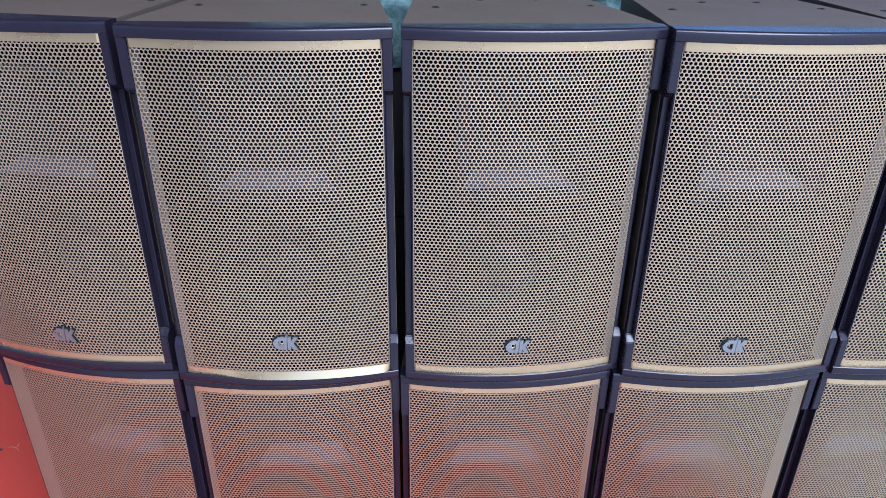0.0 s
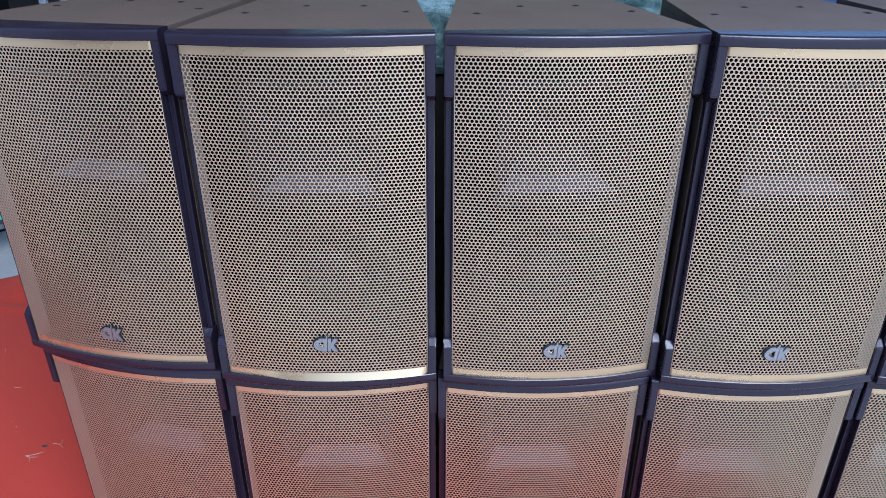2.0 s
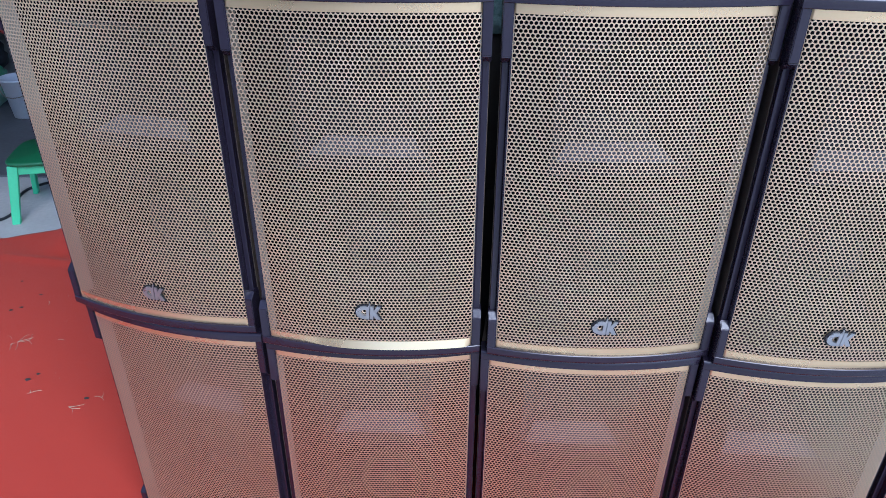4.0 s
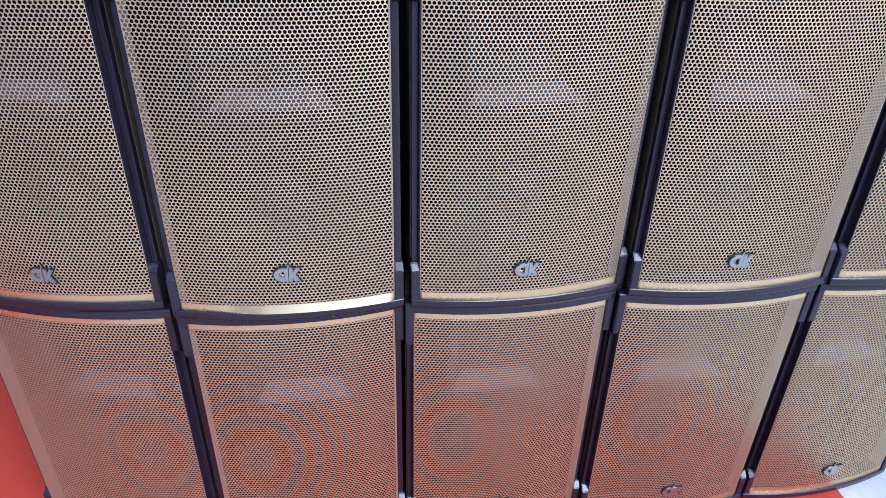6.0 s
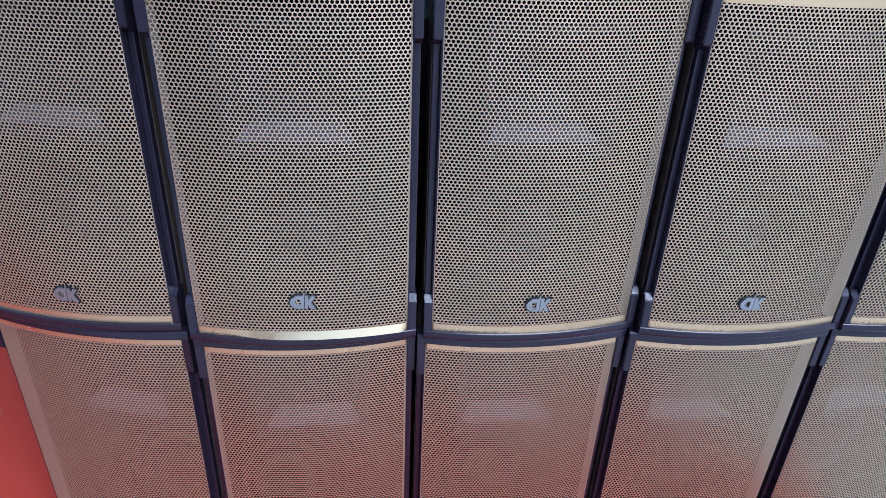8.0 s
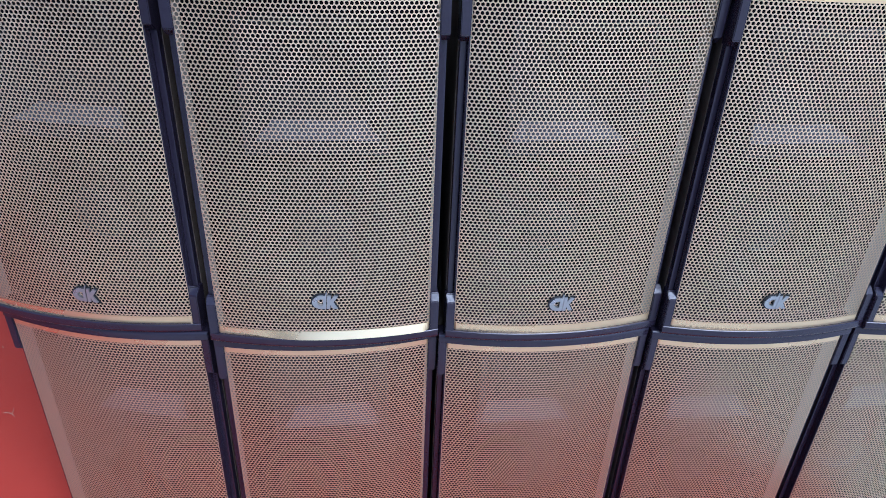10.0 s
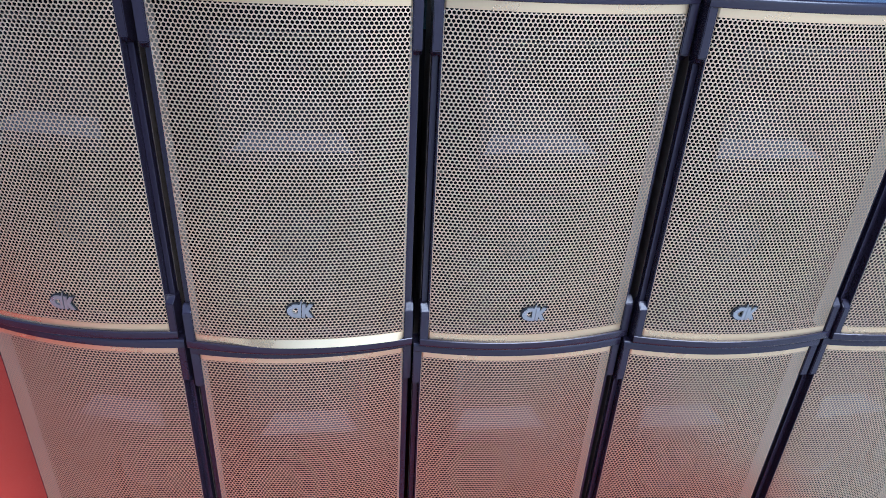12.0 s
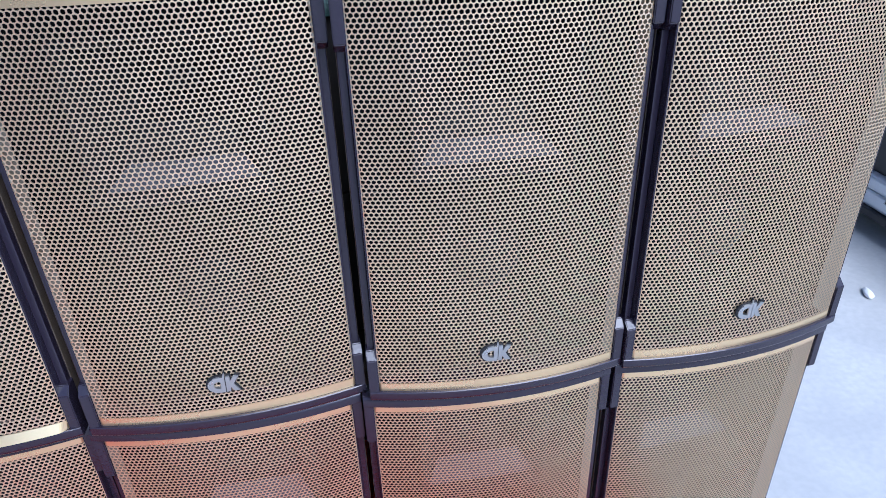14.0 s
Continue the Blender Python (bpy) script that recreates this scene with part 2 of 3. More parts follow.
def make_grille():
    """A bowed sheet with real round holes in staggered rows."""
    pitch, rad = 0.0074, 0.0031
    rowh = pitch * math.sqrt(3) / 2
    z0, z1 = FR + STRIP, HO - FR - STRIP
    rows = round((z1 - z0) / rowh)
    rowh = (z1 - z0) / rows
    cols = round(2 * GW / pitch)
    pitch = 2 * GW / cols
    verts, faces = [], []
    outer = [(pitch / math.sqrt(3) * math.cos(radians(30 + 60 * k)), rowh / 1.5 * math.sin(radians(30 + 60 * k))) for k in range(6)]
    inner = [(rad * math.cos(radians(30 + 30 * k)), rad * math.sin(radians(30 + 30 * k))) for k in range(12)]
    back = inner[::2]
    for j in range(rows + 1):
        zc = z0 + j * rowh
        for i in range(-1, cols + 2):
            xc = -GW + (i + 0.5 * (j % 2)) * pitch
            if xc - pitch / 2 > GW - 0.0005 or xc + pitch / 2 < -GW + 0.0005:
                continue
            base = len(verts)
            for ring, dy in ((outer, 0), (inner, 0), (back, 0.0010)):
                for px, pz in ring:
                    x = max(-GW, min(GW, xc + px))
                    z = max(z0, min(z1, zc + pz))
                    verts.append((x, -bulge(x) + dy, z))
            o, n, w = base, base + 6, base + 18
            for k in range(6):
                k2 = (k + 1) % 6
                faces.append((o + k, o + k2, n + (2 * k + 2) % 12, n + 2 * k + 1, n + 2 * k))
                faces.append((n + 2 * k, n + (2 * k + 2) % 12, w + k2, w + k))
    me = bpy.data.meshes.new("grille")
    me.from_pydata(verts, [], faces)
    me.materials.append(GOLD)
    return me


def strip_mesh(z0, z1, bent=0.0):
    """A plain bowed band along the grille's border; bent: how far its lower edge stands out."""
    bm = bmesh.new()
    xs = sorted({-GW + 2 * GW * i / 120 for i in range(121)} | {GW - FOLD_W, FOLD_W - GW})
    loops = []
    for x in xs:
        y = -bulge(x) - 0.0004
        w = max(0.0, min(1.0, (x + 0.75 * GW) / (0.55 * GW)))
        o = bent * w * w * (3 - 2 * w) * min(1.0, (GW - x) / 0.012)
        loops.append([bm.verts.new(c) for c in ((x, y - o, z0), (x, y, z1), (x, y + 0.0016, z1), (x, y + 0.0016 - o, z0))])
    for a, b in zip(loops, loops[1:]):
        for k in range(4):
            bm.faces.new((a[k], b[k], b[(k + 1) % 4], a[(k + 1) % 4]))
    bm.faces.new(loops[0])
    bm.faces.new(list(reversed(loops[-1])))
    bmesh.ops.recalc_face_normals(bm, faces=bm.faces[:])
    return bm


def bar_mesh(z0, z1):
    """A frame bar that bows with the grille: a wide round outer edge and a tight inner one."""
    bm = bmesh.new()
    up = z0 > 0.1
    inner, outer = (z0, z1) if up else (z1, z0)
    out = 1 if up else -1
    big, small = 0.0065, 0.0012
    loops = []
    for i in range(33):
        x = -HW + 2 * HW * i / 32
        f = -bar_front(x)
        prof = [(0.03, inner), (f + small, inner), (f, inner + out * small)]
        prof += [(f + big * (1 - math.cos(radians(15 * k))), outer - out * big * (1 - math.sin(radians(15 * k)))) for k in range(7)]
        prof += [(0.03, outer)]
        loops.append([bm.verts.new((x, y, z)) for y, z in prof])
    n = len(loops[0])
    for a, b in zip(loops, loops[1:]):
        for k in range(n):
            bm.faces.new((a[k], b[k], b[(k + 1) % n], a[(k + 1) % n]))
    bm.faces.new(loops[0])
    bm.faces.new(list(reversed(loops[-1])))
    bmesh.ops.recalc_face_normals(bm, faces=bm.faces[:])
    return bm


def arm_mesh(side, top):
    """A corner arm of the frame; its free end is cut at a slant."""
    bm = bmesh.new()
    xa, xb = (GW + 0.001) * side, HW * side
    L = 0.114 if top else 0.096
    zs, ze = (HO - FR + 0.003, HO - L) if top else (FR - 0.003, L)
    step = 0.012 * (1 if top else -1)
    pts = ((0.03, zs), (-0.004, zs), (-0.004, ze + step), (0.010, ze), (0.03, ze))
    a = [bm.verts.new((xa, y, z)) for y, z in pts]
    b = [bm.verts.new((xb, y, z)) for y, z in pts]
    bm.faces.new(a)
    bm.faces.new(list(reversed(b)))
    for k in range(5):
        bm.faces.new((a[k], a[(k + 1) % 5], b[(k + 1) % 5], b[k]))
    bmesh.ops.recalc_face_normals(bm, faces=bm.faces[:])
    bmesh.ops.bevel(bm, geom=bm.edges[:], offset=0.0015, segments=2, affect="EDGES")
    return bm


def horn_mesh():
    """A rectangular flare that narrows to the throat."""
    bm = bmesh.new()
    loops = []
    for y, w, lo, hi in ((0.030, 0.120, 0.374, 0.604), (0.040, 0.118, 0.380, 0.600), (0.048, 0.114, 0.385, 0.594), (0.11, 0.087, 0.409, 0.572), (0.14, 0.06, 0.455, 0.545), (0.20, 0.022, 0.485, 0.522)):
        loops.append([bm.verts.new(c) for c in ((-w, y, lo), (w, y, lo), (w, y, hi), (-w, y, hi))])
    for a, b in zip(loops, loops[1:]):
        for k in range(4):
            bm.faces.new((a[k], a[(k + 1) % 4], b[(k + 1) % 4], b[k]))
    bm.faces.new(loops[-1])
    rim = [bm.verts.new(c) for c in ((-0.124, BY, 0.370), (0.124, BY, 0.370), (0.124, BY, 0.608), (-0.124, BY, 0.608))]
    for k in range(4):
        bm.faces.new((rim[k], rim[(k + 1) % 4], loops[0][(k + 1) % 4], loops[0][k]))
    return bm


def make_speaker():
    top = new("pa_speaker")
    tagged(top, "black loudspeaker cabinet with bowed champagne-gold perforated grille", "loudspeaker", "stacked loudspeakers")
    plan = [(-HW + 0.002, 0.03), (HW - 0.002, 0.03), (HW - 0.004, 0.05), (BACK_HW, DEPTH - 0.01), (BACK_HW - 0.01, DEPTH), (0.01 - BACK_HW, DEPTH), (-BACK_HW, DEPTH - 0.01), (0.004 - HW, 0.05)]
    # shell: sides, top and bottom round a hollow
    bm = bmesh.new()
    prism(bm, plan, HO - 0.018, HO - 0.001, 0.002)
    prism(bm, plan, 0.001, 0.018, 0.002)
    t = 0.015
    for s in (-1, 1):
        a = [(s * (HW - 0.002), 0.03), (s * (HW - 0.004), 0.05), (s * BACK_HW, DEPTH - 0.01), (s * (BACK_HW - t), DEPTH - 0.01), (s * (HW - t), 0.03)]
        prism(bm, a if s > 0 else list(reversed(a)), 0.018, HO - 0.018)
    box(bm, 0.01 - BACK_HW, BACK_HW - 0.01, DEPTH - 0.016, DEPTH, 0.018, HO - 0.018)
    part("cabinet_body", bm, PAINT, top, "dark textured-paint wooden cabinet tapering to the back")
    # baffle with openings for the horn and the woofer
    bm = bmesh.new()
    seg, rc, zc = 48, 0.168, 0.194
    z_lo, z_hi, hx = 0.018, 0.366, GW
    ring = [bm.verts.new((rc * math.cos(2 * math.pi * i / seg), BY, zc + rc * math.sin(2 * math.pi * i / seg))) for i in range(seg)]
    edge = []
    for i in range(seg):
        c, s = math.cos(2 * math.pi * i / seg), math.sin(2 * math.pi * i / seg)
        k = min(hx / abs(c) if abs(c) > 1e-6 else 9, ((z_hi - zc) if s > 0 else (zc - z_lo)) / abs(s) if abs(s) > 1e-6 else 9)
        edge.append(bm.verts.new((c * k, BY, zc + s * k)))
    for i in range(seg):
        bm.faces.new((ring[i], ring[(i + 1) % seg], edge[(i + 1) % seg], edge[i]))
    pts = [(-GW, 0.366), (GW, 0.366), (GW, HO - 0.018), (-GW, HO - 0.018)]
    hole = [(-0.124, 0.370), (0.124, 0.370), (0.124, 0.608), (-0.124, 0.608)]
    po = [bm.verts.new((x, BY, z)) for x, z in pts]
    ph = [bm.verts.new((x, BY, z)) for x, z in hole]
    for k in range(4):
        bm.faces.new((po[k], po[(k + 1) % 4], ph[(k + 1) % 4], ph[k]))
    bmesh.ops.remove_doubles(bm, verts=bm.verts[:], dist=0.0005)
    part("baffle", bm, BAFFLE, top, "black painted baffle behind the grille")
    part("horn", horn_mesh(), HORN, top, "grey moulded treble horn behind the grille")
    # thin pale trapezoid over the lower flare: painted light, not a separate moulding
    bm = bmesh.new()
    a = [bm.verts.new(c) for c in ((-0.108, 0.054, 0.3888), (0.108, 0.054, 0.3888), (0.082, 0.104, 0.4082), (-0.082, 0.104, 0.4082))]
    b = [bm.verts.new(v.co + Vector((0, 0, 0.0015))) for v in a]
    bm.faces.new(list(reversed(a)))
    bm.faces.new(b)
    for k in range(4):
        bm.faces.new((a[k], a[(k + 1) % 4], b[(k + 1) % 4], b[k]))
    part("horn_lip", bm, LIT_LIP, top, "pale sheet standing in for light on the horn's lower wall")
    turn = pose(0, BY, zc, 90, 0, 0)
    woofer = part("woofer", lathe(bmesh.new(), [(0.168, 0.0), (0.166, 0.006), (0.160, 0.006), (0.158, 0.001), (0.150, 0.008), (0.142, 0.008), (0.134, 0.0), (0.06, -0.06), (0.055, -0.062)], 48, turn), CONE, top, "black paper woofer cone", True)
    part("dust_cap", lathe(bmesh.new(), [(0.058, -0.06), (0.05, -0.048), (0.034, -0.04), (0.015, -0.036), (0.001, -0.035)], 32, turn), RUBBER, woofer, "domed black dust cap", True)
    # plastic front frame
    sharp(part("top_bar", bar_mesh(HO - FR, HO), PLASTIC, top))
    sharp(part("bottom_bar", bar_mesh(0.0, FR), PLASTIC, top))
    for s in (-1, 1):
        rail = bmesh.new()
        box(rail, *sorted((s * (GW + 0.0025), s * (HW - 0.003))), 0.016, 0.034, FR, HO - FR, 0.0015)
        box(rail, *sorted((s * (GW + 0.0003), s * (GW + 0.0025))), 0.0004, 0.034, FR, HO - FR)
        part("side_rail", rail, PLASTIC, top)
        for up in (True, False):
            part("corner_arm", arm_mesh(s, up), PLASTIC, top, "raised end of the plastic frame")
    grille = new("grille", make_grille())
    grille.parent = top
    tagged(grille, "bowed gold metal sheet with round holes")
    for s in (-1, 1):
        xa, xb = sorted((s * (GW - 0.0015), s * GW))
        part("side_flange", box(bmesh.new(), xa, xb, 0.0015, BY, FR, HO - FR), LIT_FLANGE, grille, "bent-back gold side of the sheet")
    part("edge_strip", strip_mesh(FR, FR + STRIP), STRIP_GOLD, grille, "plain gold lower band")
    part("edge_strip", strip_mesh(HO - FR - STRIP, HO - FR), STRIP_GOLD, grille, "plain gold upper band")
    # threaded inserts on the top panel
    for x, y in INSERTS:
        b2 = lathe(bmesh.new(), [(0.0075, -0.002), (0.0075, 0.0012), (0.0045, 0.0012), (0.0045, -0.001)], 16, Matrix.Translation((x, y, HO - 0.001)), True)
        part("threaded_insert", b2, INSERT, top, "black threaded insert")
    return top


def badge_mesh():
    """A small raised mark of plain shapes: a rounded ring block, an upright and a pair of wedges."""
    bm = bmesh.new()
    def slab(pts, d0=0.0, d1=0.006):
        a = [bm.verts.new((x, -d0, z)) for x, z in pts]
        b = [bm.verts.new((x, -d1, z)) for x, z in pts]
        bm.faces.new(list(reversed(a)))
        bm.faces.new(b)
        for i in range(len(pts)):
            j = (i + 1) % len(pts)
            bm.faces.new((a[i], a[j], b[j], b[i]))
    n = 12
    f = lambda r, a: (-0.0055 + r * 1.15 * math.cos(radians(a)), r * math.sin(radians(a)))
    slab([(0.0012, 0.0145)] + [f(0.0145, 90 + 180 * i / n) for i in range(n + 1)] + [(-0.0008, -0.0145), (-0.0004, -0.0068)] + [f(0.0068, 270 - 180 * i / n) for i in range(n + 1)] + [(0.0006, 0.0068)])
    slab([(-0.0032, -0.0145), (0.0030, -0.0145), (0.0046, 0.0145), (-0.0016, 0.0145)], 0.0, 0.0064)
    slab([(0.0022, 0.0140), (0.0046, 0.0140), (0.0056, 0.0205), (0.0036, 0.0205)], 0.0, 0.0055)
    slab([(0.0044, -0.0145), (0.0105, -0.0145), (0.0112, -0.0058), (0.0160, -0.0145), (0.0245, -0.0145), (0.0165, -0.0005), (0.0255, 0.0125), (0.0185, 0.0145), (0.0120, 0.0045), (0.0122, 0.0145), (0.0060, 0.0145)])
    bmesh.ops.recalc_face_normals(bm, faces=bm.faces[:])
    return bm


badge_me, plate_me = None, None
proto = make_speaker()
speakers = []
for col, (x, y, turn_deg, lx, ly, lturn, bx, bz) in enumerate(COLUMNS):
    for level in (1, 0):
        m = pose(x, y, HO + 0.006, 0, 0, turn_deg) if level else pose(lx, ly, 0.006, 0, 0, lturn)
        sp = copy_thing(proto, m) if (col or not level) else proto
        if sp is proto:
            sp.matrix_basis = m
        tagged(sp, LABELS[level])
        speakers.append((sp, bx if level else 0.0, bz if level else 0.092))
# one lower band is bent outwards along most of its length
for strip in [c for c in speakers[2][0].children_recursive if c.name.startswith("edge_strip") and "lower" in c.get("label", "")]:
    b2 = strip_mesh(FR, FR + STRIP, 0.0070)
    me = bpy.data.meshes.new("edge_strip")
    b2.to_mesh(me)
    b2.free()
    me.materials.append(STRIP_GOLD)
    strip.data = me
    tagged(strip, "plain gold lower band bent outwards")
for sp, bx, bz in speakers:
    if badge_me is None:
        ob = part("badge", badge_mesh(), CHROME, sp, "small silvery metal emblem")
        badge_me = ob.data
        b2 = badge_mesh()
        bmesh.ops.transform(b2, verts=b2.verts[:], matrix=Matrix.Diagonal((1.13, 0.55, 1.16, 1)))
        plate = part("badge_plate", b2, INSERT, ob, "black backing of the emblem")
        plate_me = plate.data
    else:
        ob = new("badge", badge_me)
        ob.parent = sp
        tagged(ob, "small silvery metal emblem")
        plate = new("badge_plate", plate_me)
        plate.parent = ob
        tagged(plate, "black backing of the emblem")
    ob.location = (bx, -bulge(bx) - 0.001, bz)


# ---- behind the row: wrapped pallet and covered stack ----
def soft_mesh(x0, x1, y0, y1, z0, z1, rough, freq, seed):
    """A block under film or cloth, with creases."""
    bm = bmesh.new()
    box(bm, x0, x1, y0, y1, z0, z1)
    bmesh.ops.subdivide_edges(bm, edges=bm.edges[:], cuts=40, use_grid_fill=True)
    c = Vector(((x0 + x1) / 2, (y0 + y1) / 2, (z0 + z1) / 2))
    for v in bm.verts:
        d = (v.co - c)
        d = Vector((d.x / (x1 - x0), d.y / (y1 - y0), d.z / (z1 - z0))).normalized()
        k = noise.noise((v.co.x * freq + seed, v.co.y * freq, v.co.z * freq * 2.6)) + 0.5 * noise.noise((v.co.x * freq * 3, v.co.y * freq * 3 + seed, v.co.z * freq * 6))
        low = v.co.z < z0 + 0.0005
        v.co += d * rough * k
        if low:
            v.co.z = z0
    return bm


CARTON = material("dark_carton", (0.035, 0.03, 0.026), 0.8, 0, 0.3, 60, 0.4, 4)
pallet = new("wrapped_pallet")
tagged(pallet, "tall stack of goods wrapped in clear bluish stretch film", "wrapped pallet")
part("film_wrap", soft_mesh(-0.55, 0.44, 0.555, 1.4, 1.20, 1.55, 0.026, 5.0, 3.0), FILM, pallet, "creased clear bluish stretch film")
for i, (x0, x1) in enumerate(((-0.54, -0.05), (-0.045, 0.43))):
    for k in range(3):
        part("carton", box(bmesh.new(), x0, x1, 0.57, 1.38, 0.4 * k, 0.4 * k + 0.397, 0.006), CARTON, pallet, "dark carton")
stack = part("covered_load", soft_mesh(0.47, 1.22, 0.56, 1.5, 0.0, 1.50, 0.02, 2.0, 9.0), BLUE, None)
tagged(stack, "stack of goods under a blue tarpaulin behind loudspeakers", "covered stack")

# dark shelf with boxes far behind on the left
shelf = new("storage_rack")
tagged(shelf, "dark steel storage rack with green shelf edges by the wall", "rack")
for sx in (-4.6, -1.0):
    for sy in (4.6, 5.2):
        part("post", box(bmesh.new(), sx - 0.03, sx + 0.03, sy - 0.03, sy + 0.03, 0, 2.2, 0.004), BLACKPL, shelf)
for z in (0.35, 1.0, 1.65):
    part("shelf_board", box(bmesh.new(), -4.63, -0.97, 4.56, 5.24, z, z + 0.04, 0.004), material("teal_shelf_paint", (0.03, 0.13, 0.12), 0.5, 0, 0.2, 40, 0.3, 3), shelf, "dark teal shelf board")
rng = random.Random(5)
x = -4.5
while x < -1.4:
    w = rng.uniform(0.3, 0.6)
    for z in (0.39, 1.04):
        h = rng.uniform(0.25, 0.5)
        c = rng.choice([(0.03, 0.032, 0.036), (0.05, 0.05, 0.06), (0.02, 0.05, 0.04), (0.10, 0.075, 0.05)])
        b = part("storage_box", box(bmesh.new(), x, x + w - 0.06, 4.62, 5.1, z, z + h, 0.01), material("box_card", c, 0.6, 0, 0.2, 30, 0.3, 3), None)
        tagged(b, "dark storage box on a steel rack shelf", "box", "boxes on the rack")
    x += w


DEEP_GREEN = material("dark_green_plastic", (0.02, 0.15, 0.055), 0.45, 0, 0.2, 60, 0.3, 6)


# ---- left: stool, bucket, bag, cable ----
def make_stool(x, y, turn):
    st = new("stool")
    st.matrix_basis = pose(x, y, 0, 0, 0, turn)
    tagged(st, "low bright green plastic stool on the concrete floor", "stool")
    S, H = 0.155, 0.30
    bm = lathe(bmesh.new(), [(0.001, H - 0.018), (S + 0.012, H - 0.022), (S + 0.02, H - 0.016), (S + 0.02, H - 0.006), (S + 0.012, H), (0.001, H + 0.004)], 64)
    for v in bm.verts:
        r = math.hypot(v.co.x, v.co.y)
        if r > 0.01:
            c, k = abs(v.co.x / r), abs(v.co.y / r)
            v.co.x, v.co.y = v.co.x / (c ** 5 + k ** 5) ** 0.2, v.co.y / (c ** 5 + k ** 5) ** 0.2
    part("seat", bm, DEEP_GREEN, st, "darker green square seat with rounded corners", True)
    for k in range(4):
        a = k * 90
        part("apron", box(bmesh.new(), -S + 0.02, S - 0.02, -S + 0.002, -S + 0.012, H - 0.065, H - 0.018, 0.003, pose(0, 0, 0, 0, 0, a)), GREEN, st)
        bm = bmesh.new()
        g = box(bm, -0.024, 0.024, -0.012, 0.012, 0, H - 0.02, 0.004)
        for v in bm.verts:
            f = 1 - v.co.z / H
            v.co.x *= 1 - 0.25 * f
            v.co += Vector((S - 0.024 + 0.045 * f, S - 0.012 + 0.045 * f, 0))
        bmesh.ops.transform(bm, verts=bm.verts[:], matrix=pose(0, 0, 0, 0, 0, a))
        part("leg", bm, GREEN, st)
    return st


# thin dark grey slab over the floor at the back left
bm = bmesh.new()
box(bm, -4.7, -1.4, 2.42, 4.4, 0.0, 0.012, 0.004)
tagged(part("floor_mat", bm, DARK_FLOOR, None), "dark grey area of the floor behind the stool", "mat")
make_stool(-2.235, 2.09, 12)

bucket = new("bucket")
bucket.matrix_basis = pose(-3.13, 3.45, 0.012)
tagged(bucket, "white plastic bucket standing on the concrete floor", "bucket")
part("body", lathe(bmesh.new(), [(0.001, 0.0), (0.092, 0.0), (0.118, 0.25), (0.124, 0.25), (0.124, 0.262), (0.113, 0.262), (0.089, 0.01), (0.001, 0.01)], 40), WHITEPL, bucket, "", True)
h = tube("handle", [(-0.122, 0, 0.24), (-0.09, -0.095, 0.18), (0, -0.135, 0.155), (0.09, -0.095, 0.18), (0.122, 0, 0.24)], 0.003, STEEL, bucket)


def make_bag(x, y, r, h, mat, seed, label, cat="bag"):
    bm = bmesh.new()
    bmesh.ops.create_icosphere(bm, subdivisions=4, radius=1)
    for v in bm.verts:
        k = 1 + 0.22 * noise.noise(v.co * 2 + Vector((seed, 0, 0))) + 0.12 * noise.noise(v.co * 6 + Vector((0, seed, 0)))
        z = (v.co.z * 0.5 + 0.5)
        v.co = Vector((v.co.x * r * k, v.co.y * r * k, max(0.0, z * h * k - 0.02)))
    ob = part("plastic_bag", bm, mat, None, "", True)
    ob.location = (x, y, 0.012)
    return tagged(ob, label, cat)


make_bag(-3.52, 3.60, 0.19, 0.32, material("green_bag_film", (0.05, 0.22, 0.09), 0.3, 0, 0.3, 30, 0.6, 9, 0.4, (0.4, 0.5, 0.5)), 2.0, "crumpled green and white plastic bag on the floor")
make_bag(-3.95, 4.1, 0.3, 0.5, BLACKPL, 5.0, "bulging black plastic bag on the floor")

cable = tube("cable", [(-2.9, 1.86, 0.008), (-2.47, 1.88, 0.008), (-2.50, 2.28, 0.008), (-2.2, 2.40, 0.008), (-1.5, 2.38, 0.008)], 0.007, BLACKPL)
tagged(cable, "black power cable lying across the concrete floor", "cable")

# white tubular stand between the rack and the loudspeakers
stand = new("tubular_stand")
tagged(stand, "white tubular stand before the dark storage rack", "stand")
for sx in (-2.86, -2.71):
    part("post", box(bmesh.new(), sx - 0.027, sx + 0.027, 4.18, 4.22, 0.0, 1.9, 0.012), WHITEPL, stand)
part("cross_bar", box(bmesh.new(), -2.88, -2.69, 4.185, 4.215, 1.9, 1.94, 0.01), WHITEPL, stand)

# bits of straw and leaf on the carpet
def strand(bm, x, y, length, width, heading, bend):
    """A thin curling ribbon with thickness that lies on the carpet."""
    prev = None
    for i in range(6):
        a = radians(heading + bend * i)
        x, y = x + length / 5 * math.cos(a), y + length / 5 * math.sin(a)
        w = width * (1 - 0.12 * i)
        z = 0.0078 + 0.0022 * math.sin(i * 0.63)
        cur = [bm.verts.new((x - w * math.sin(a) * k, y + w * math.cos(a) * k, z + h)) for k, h in ((-1, 0), (0, 0.0012), (1, 0))]
        if prev:
            for k in range(3):
                bm.faces.new((prev[k], cur[k], cur[(k + 1) % 3], prev[(k + 1) % 3]))
        prev = cur


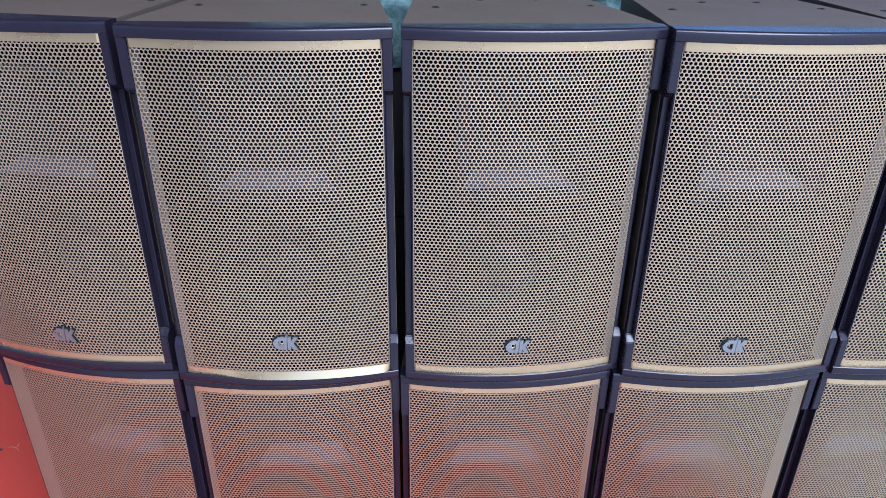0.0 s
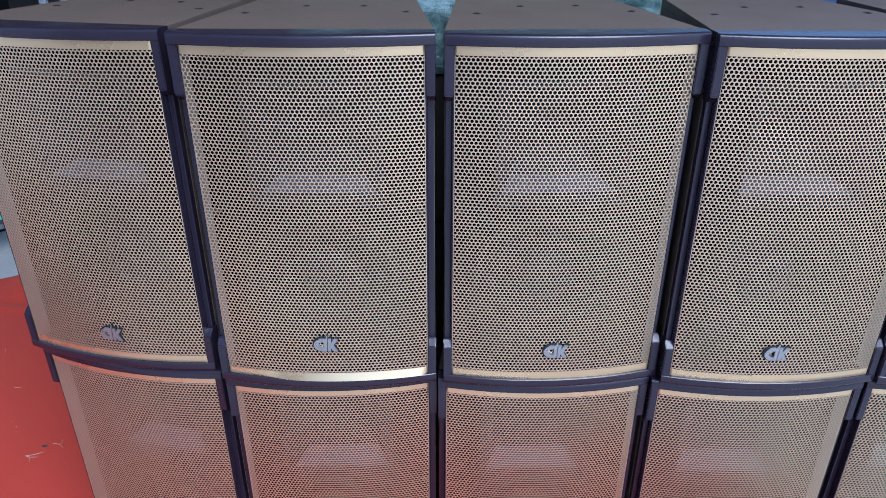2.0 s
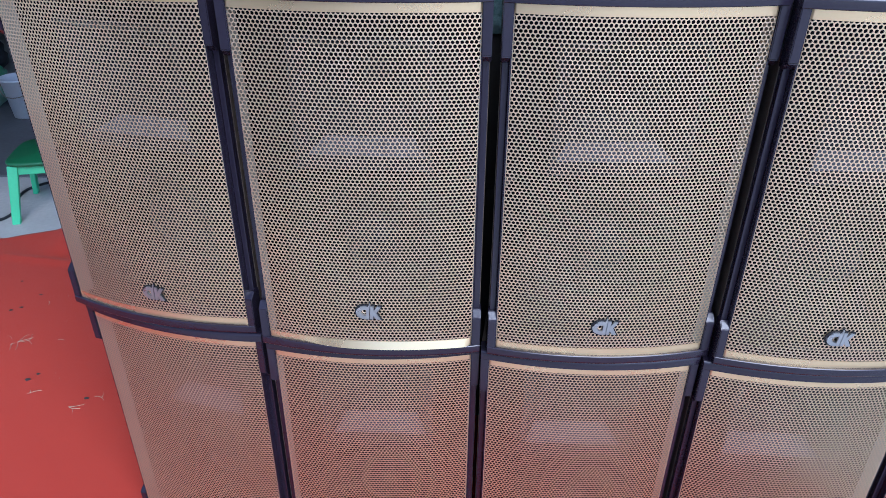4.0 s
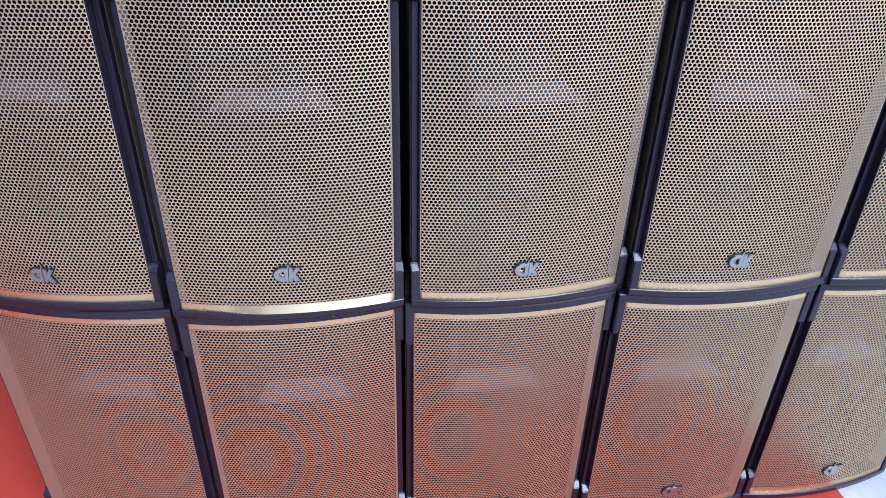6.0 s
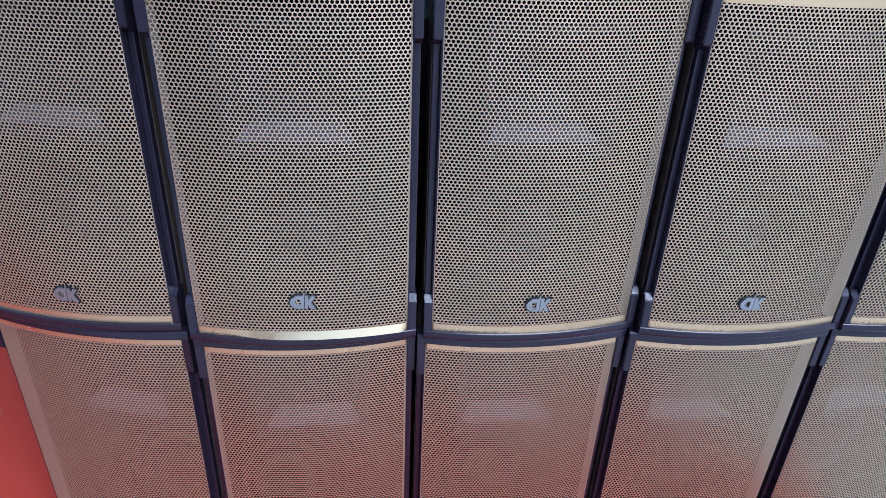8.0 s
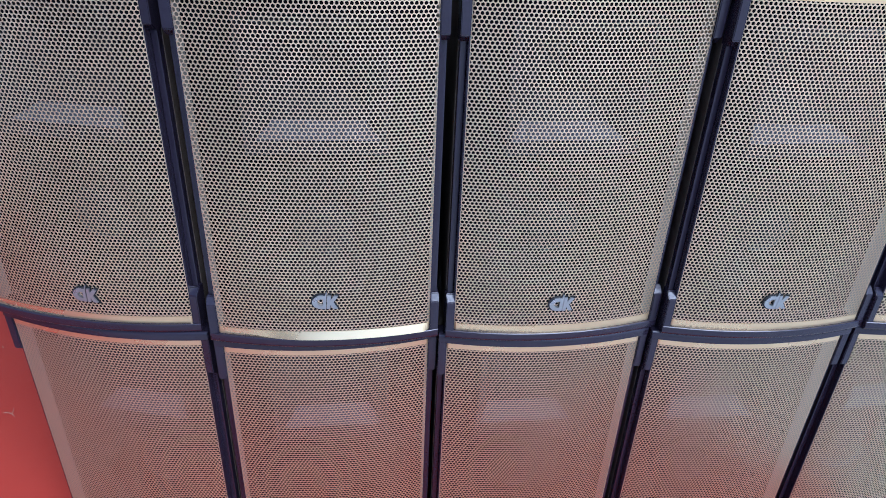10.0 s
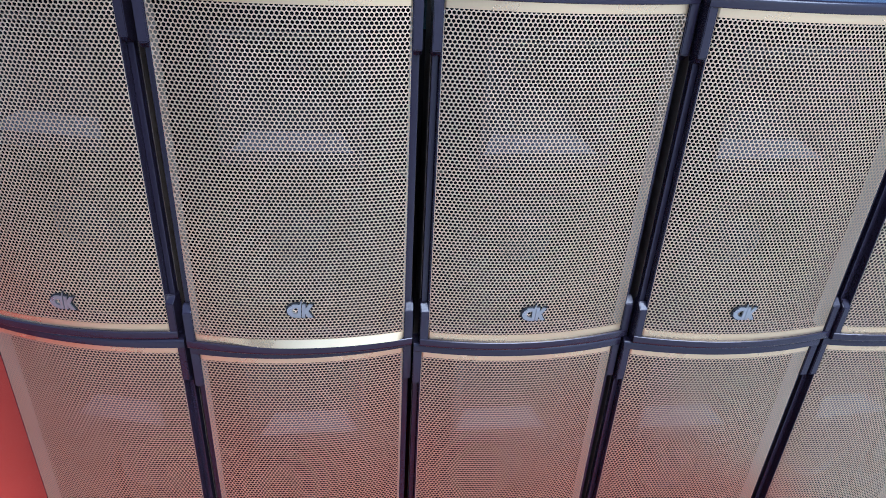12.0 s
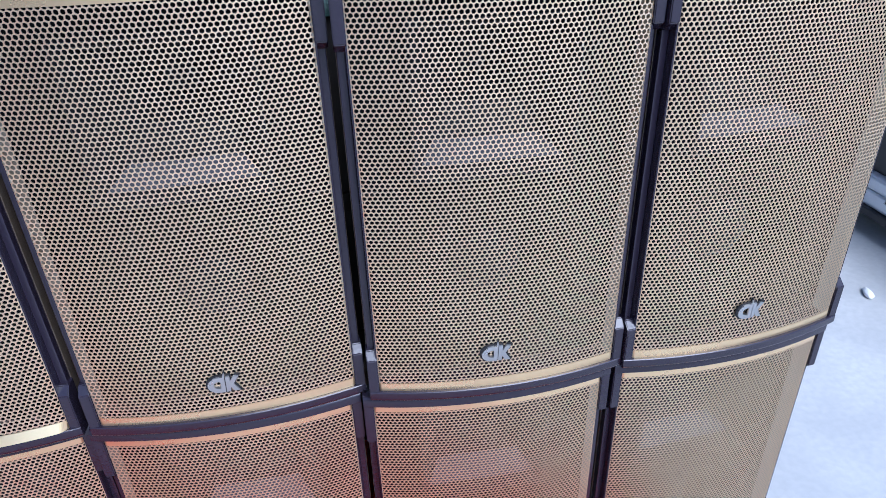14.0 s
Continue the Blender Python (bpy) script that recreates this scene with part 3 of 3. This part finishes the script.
bm = bmesh.new()
rng = random.Random(11)
SPOTS = ((-1.86, 0.92, 7), (-1.84, 0.94, 4), (-1.66, 0.66, 2), (-1.50, 0.60, 3), (-1.70, 0.94, 1), (-1.90, 1.20, 1), (-1.44, 0.62, 2))
for sx, sy, n in SPOTS:
    for _ in range(n):
        strand(bm, sx + rng.uniform(-0.025, 0.02), sy + rng.uniform(-0.02, 0.02), rng.uniform(0.015, 0.05), rng.uniform(0.0006, 0.0012), rng.uniform(-70, 110), rng.uniform(-14, 14))
for _ in range(30):
    strand(bm, rng.uniform(-2.6, -1.2), rng.uniform(-0.3, 1.5), rng.uniform(0.003, 0.010), rng.uniform(0.0006, 0.0014), rng.uniform(0, 360), rng.uniform(-20, 20))
tagged(part("straw_bits", bm, STRAW, None), "scattered dry straw bits lying on the red carpet", "debris", kind="stuff")
bm = bmesh.new()
for sx, sy, r in ((-1.93, 1.24, 0.006), (-1.99, 1.13, 0.006), (-1.96, 1.15, 0.006), (-1.71, 0.72, 0.008), (-1.69, 0.75, 0.006), (-1.47, 0.63, 0.007), (-2.06, 1.34, 0.005)):
    g = bmesh.ops.create_icosphere(bm, subdivisions=2, radius=1)
    for v in g["verts"]:
        k = 1 + 0.5 * noise.noise(v.co * 2 + Vector((sx * 9, sy * 9, 0)))
        v.co = Vector((sx + v.co.x * r * k * 1.3, sy + v.co.y * r * k * 0.8, 0.0075 + max(0.0, v.co.z * r * 0.3)))
tagged(part("leaf_crumbs", bm, CARTON, None), "small dark dry leaf crumbs lying on red carpet", "debris", kind="stuff")

bm = bmesh.new()
bmesh.ops.create_icosphere(bm, subdivisions=2, radius=1)
for v in bm.verts:
    v.co = Vector((v.co.x * 0.036 * (1 + 0.3 * noise.noise(v.co * 3)), v.co.y * 0.013 * (1.2 - 0.5 * v.co.x), max(0, v.co.z * 0.012 + 0.009)))
scrap = part("paper_scrap", bm, SCRAP, None)
scrap.matrix_basis = pose(2.13, 0.862, 0, 0, 0, 72)
tagged(scrap, "small crumpled white paper scrap on concrete floor", "scrap")


# ---- right: white case on a low trolley with black boxes ----
trolley = new("trolley")
tagged(trolley, "low black steel trolley with rubber wheels on concrete", "trolley")
TX, TY0, TY1 = 2.45, 0.38, 1.93
part("deck", box(bmesh.new(), TX - 0.02, TX + 0.62, TY0, TY1, 0.085, 0.115, 0.005), BLACKPL, trolley)
for wx in (TX + 0.04, TX + 0.56):
    for wy in (TY0 + 0.45, TY1 - 0.12):
        wheel = part("wheel", lathe(bmesh.new(), [(0.022, -0.018), (0.042, -0.018), (0.0425, -0.01), (0.0425, 0.01), (0.042, 0.018), (0.022, 0.018)], 28, pose(wx, wy, 0.0425, 0, 90, 0)), TYRE, trolley, "", True)
        part("hub", lathe(bmesh.new(), [(0.001, -0.02), (0.022, -0.02), (0.022, 0.02), (0.001, 0.02)], 20, pose(wx, wy, 0.0425, 0, 90, 0)), STEEL, wheel)
        part("fork", box(bmesh.new(), wx - 0.03, wx + 0.03, wy - 0.02, wy + 0.02, 0.0845, 0.0855), STEEL, trolley)
case = new("case")
case.location = (0, 0, 0.115)
tagged(case, "long silver-white equipment case with black latches on trolley", "case")
part("body", box(bmesh.new(), TX, TX + 0.6, TY0 + 0.05, TY1 - 0.05, 0, 0.072, 0.012), CARPAINT, case)
part("lid", box(bmesh.new(), TX - 0.006, TX + 0.606, TY0 + 0.044, TY1 - 0.044, 0.075, 0.135, 0.014), CARPAINT, case)
for wy in (TY0 + 0.25, TY0 + 0.8, TY1 - 0.35):
    part("latch", box(bmesh.new(), TX - 0.014, TX - 0.005, wy - 0.02, wy + 0.02, 0.055, 0.098, 0.003), BLACKPL, case, "small black latch")
upper = new("black_case")
upper.location = (0, 0, 0.251)
tagged(upper, "black case with pale edging on top of another", "case")
part("body", box(bmesh.new(), TX + 0.03, TX + 0.58, TY0 + 0.08, TY1 - 0.1, 0, 0.24, 0.01), BLACKPL, upper)
part("edging", box(bmesh.new(), TX + 0.024, TX + 0.586, TY0 + 0.074, TY1 - 0.094, 0.241, 0.262, 0.004), WHITEPL, upper, "pale plastic edging")
part("lid", box(bmesh.new(), TX + 0.03, TX + 0.58, TY0 + 0.08, TY1 - 0.1, 0.263, 0.45, 0.01), BLACKPL, upper)
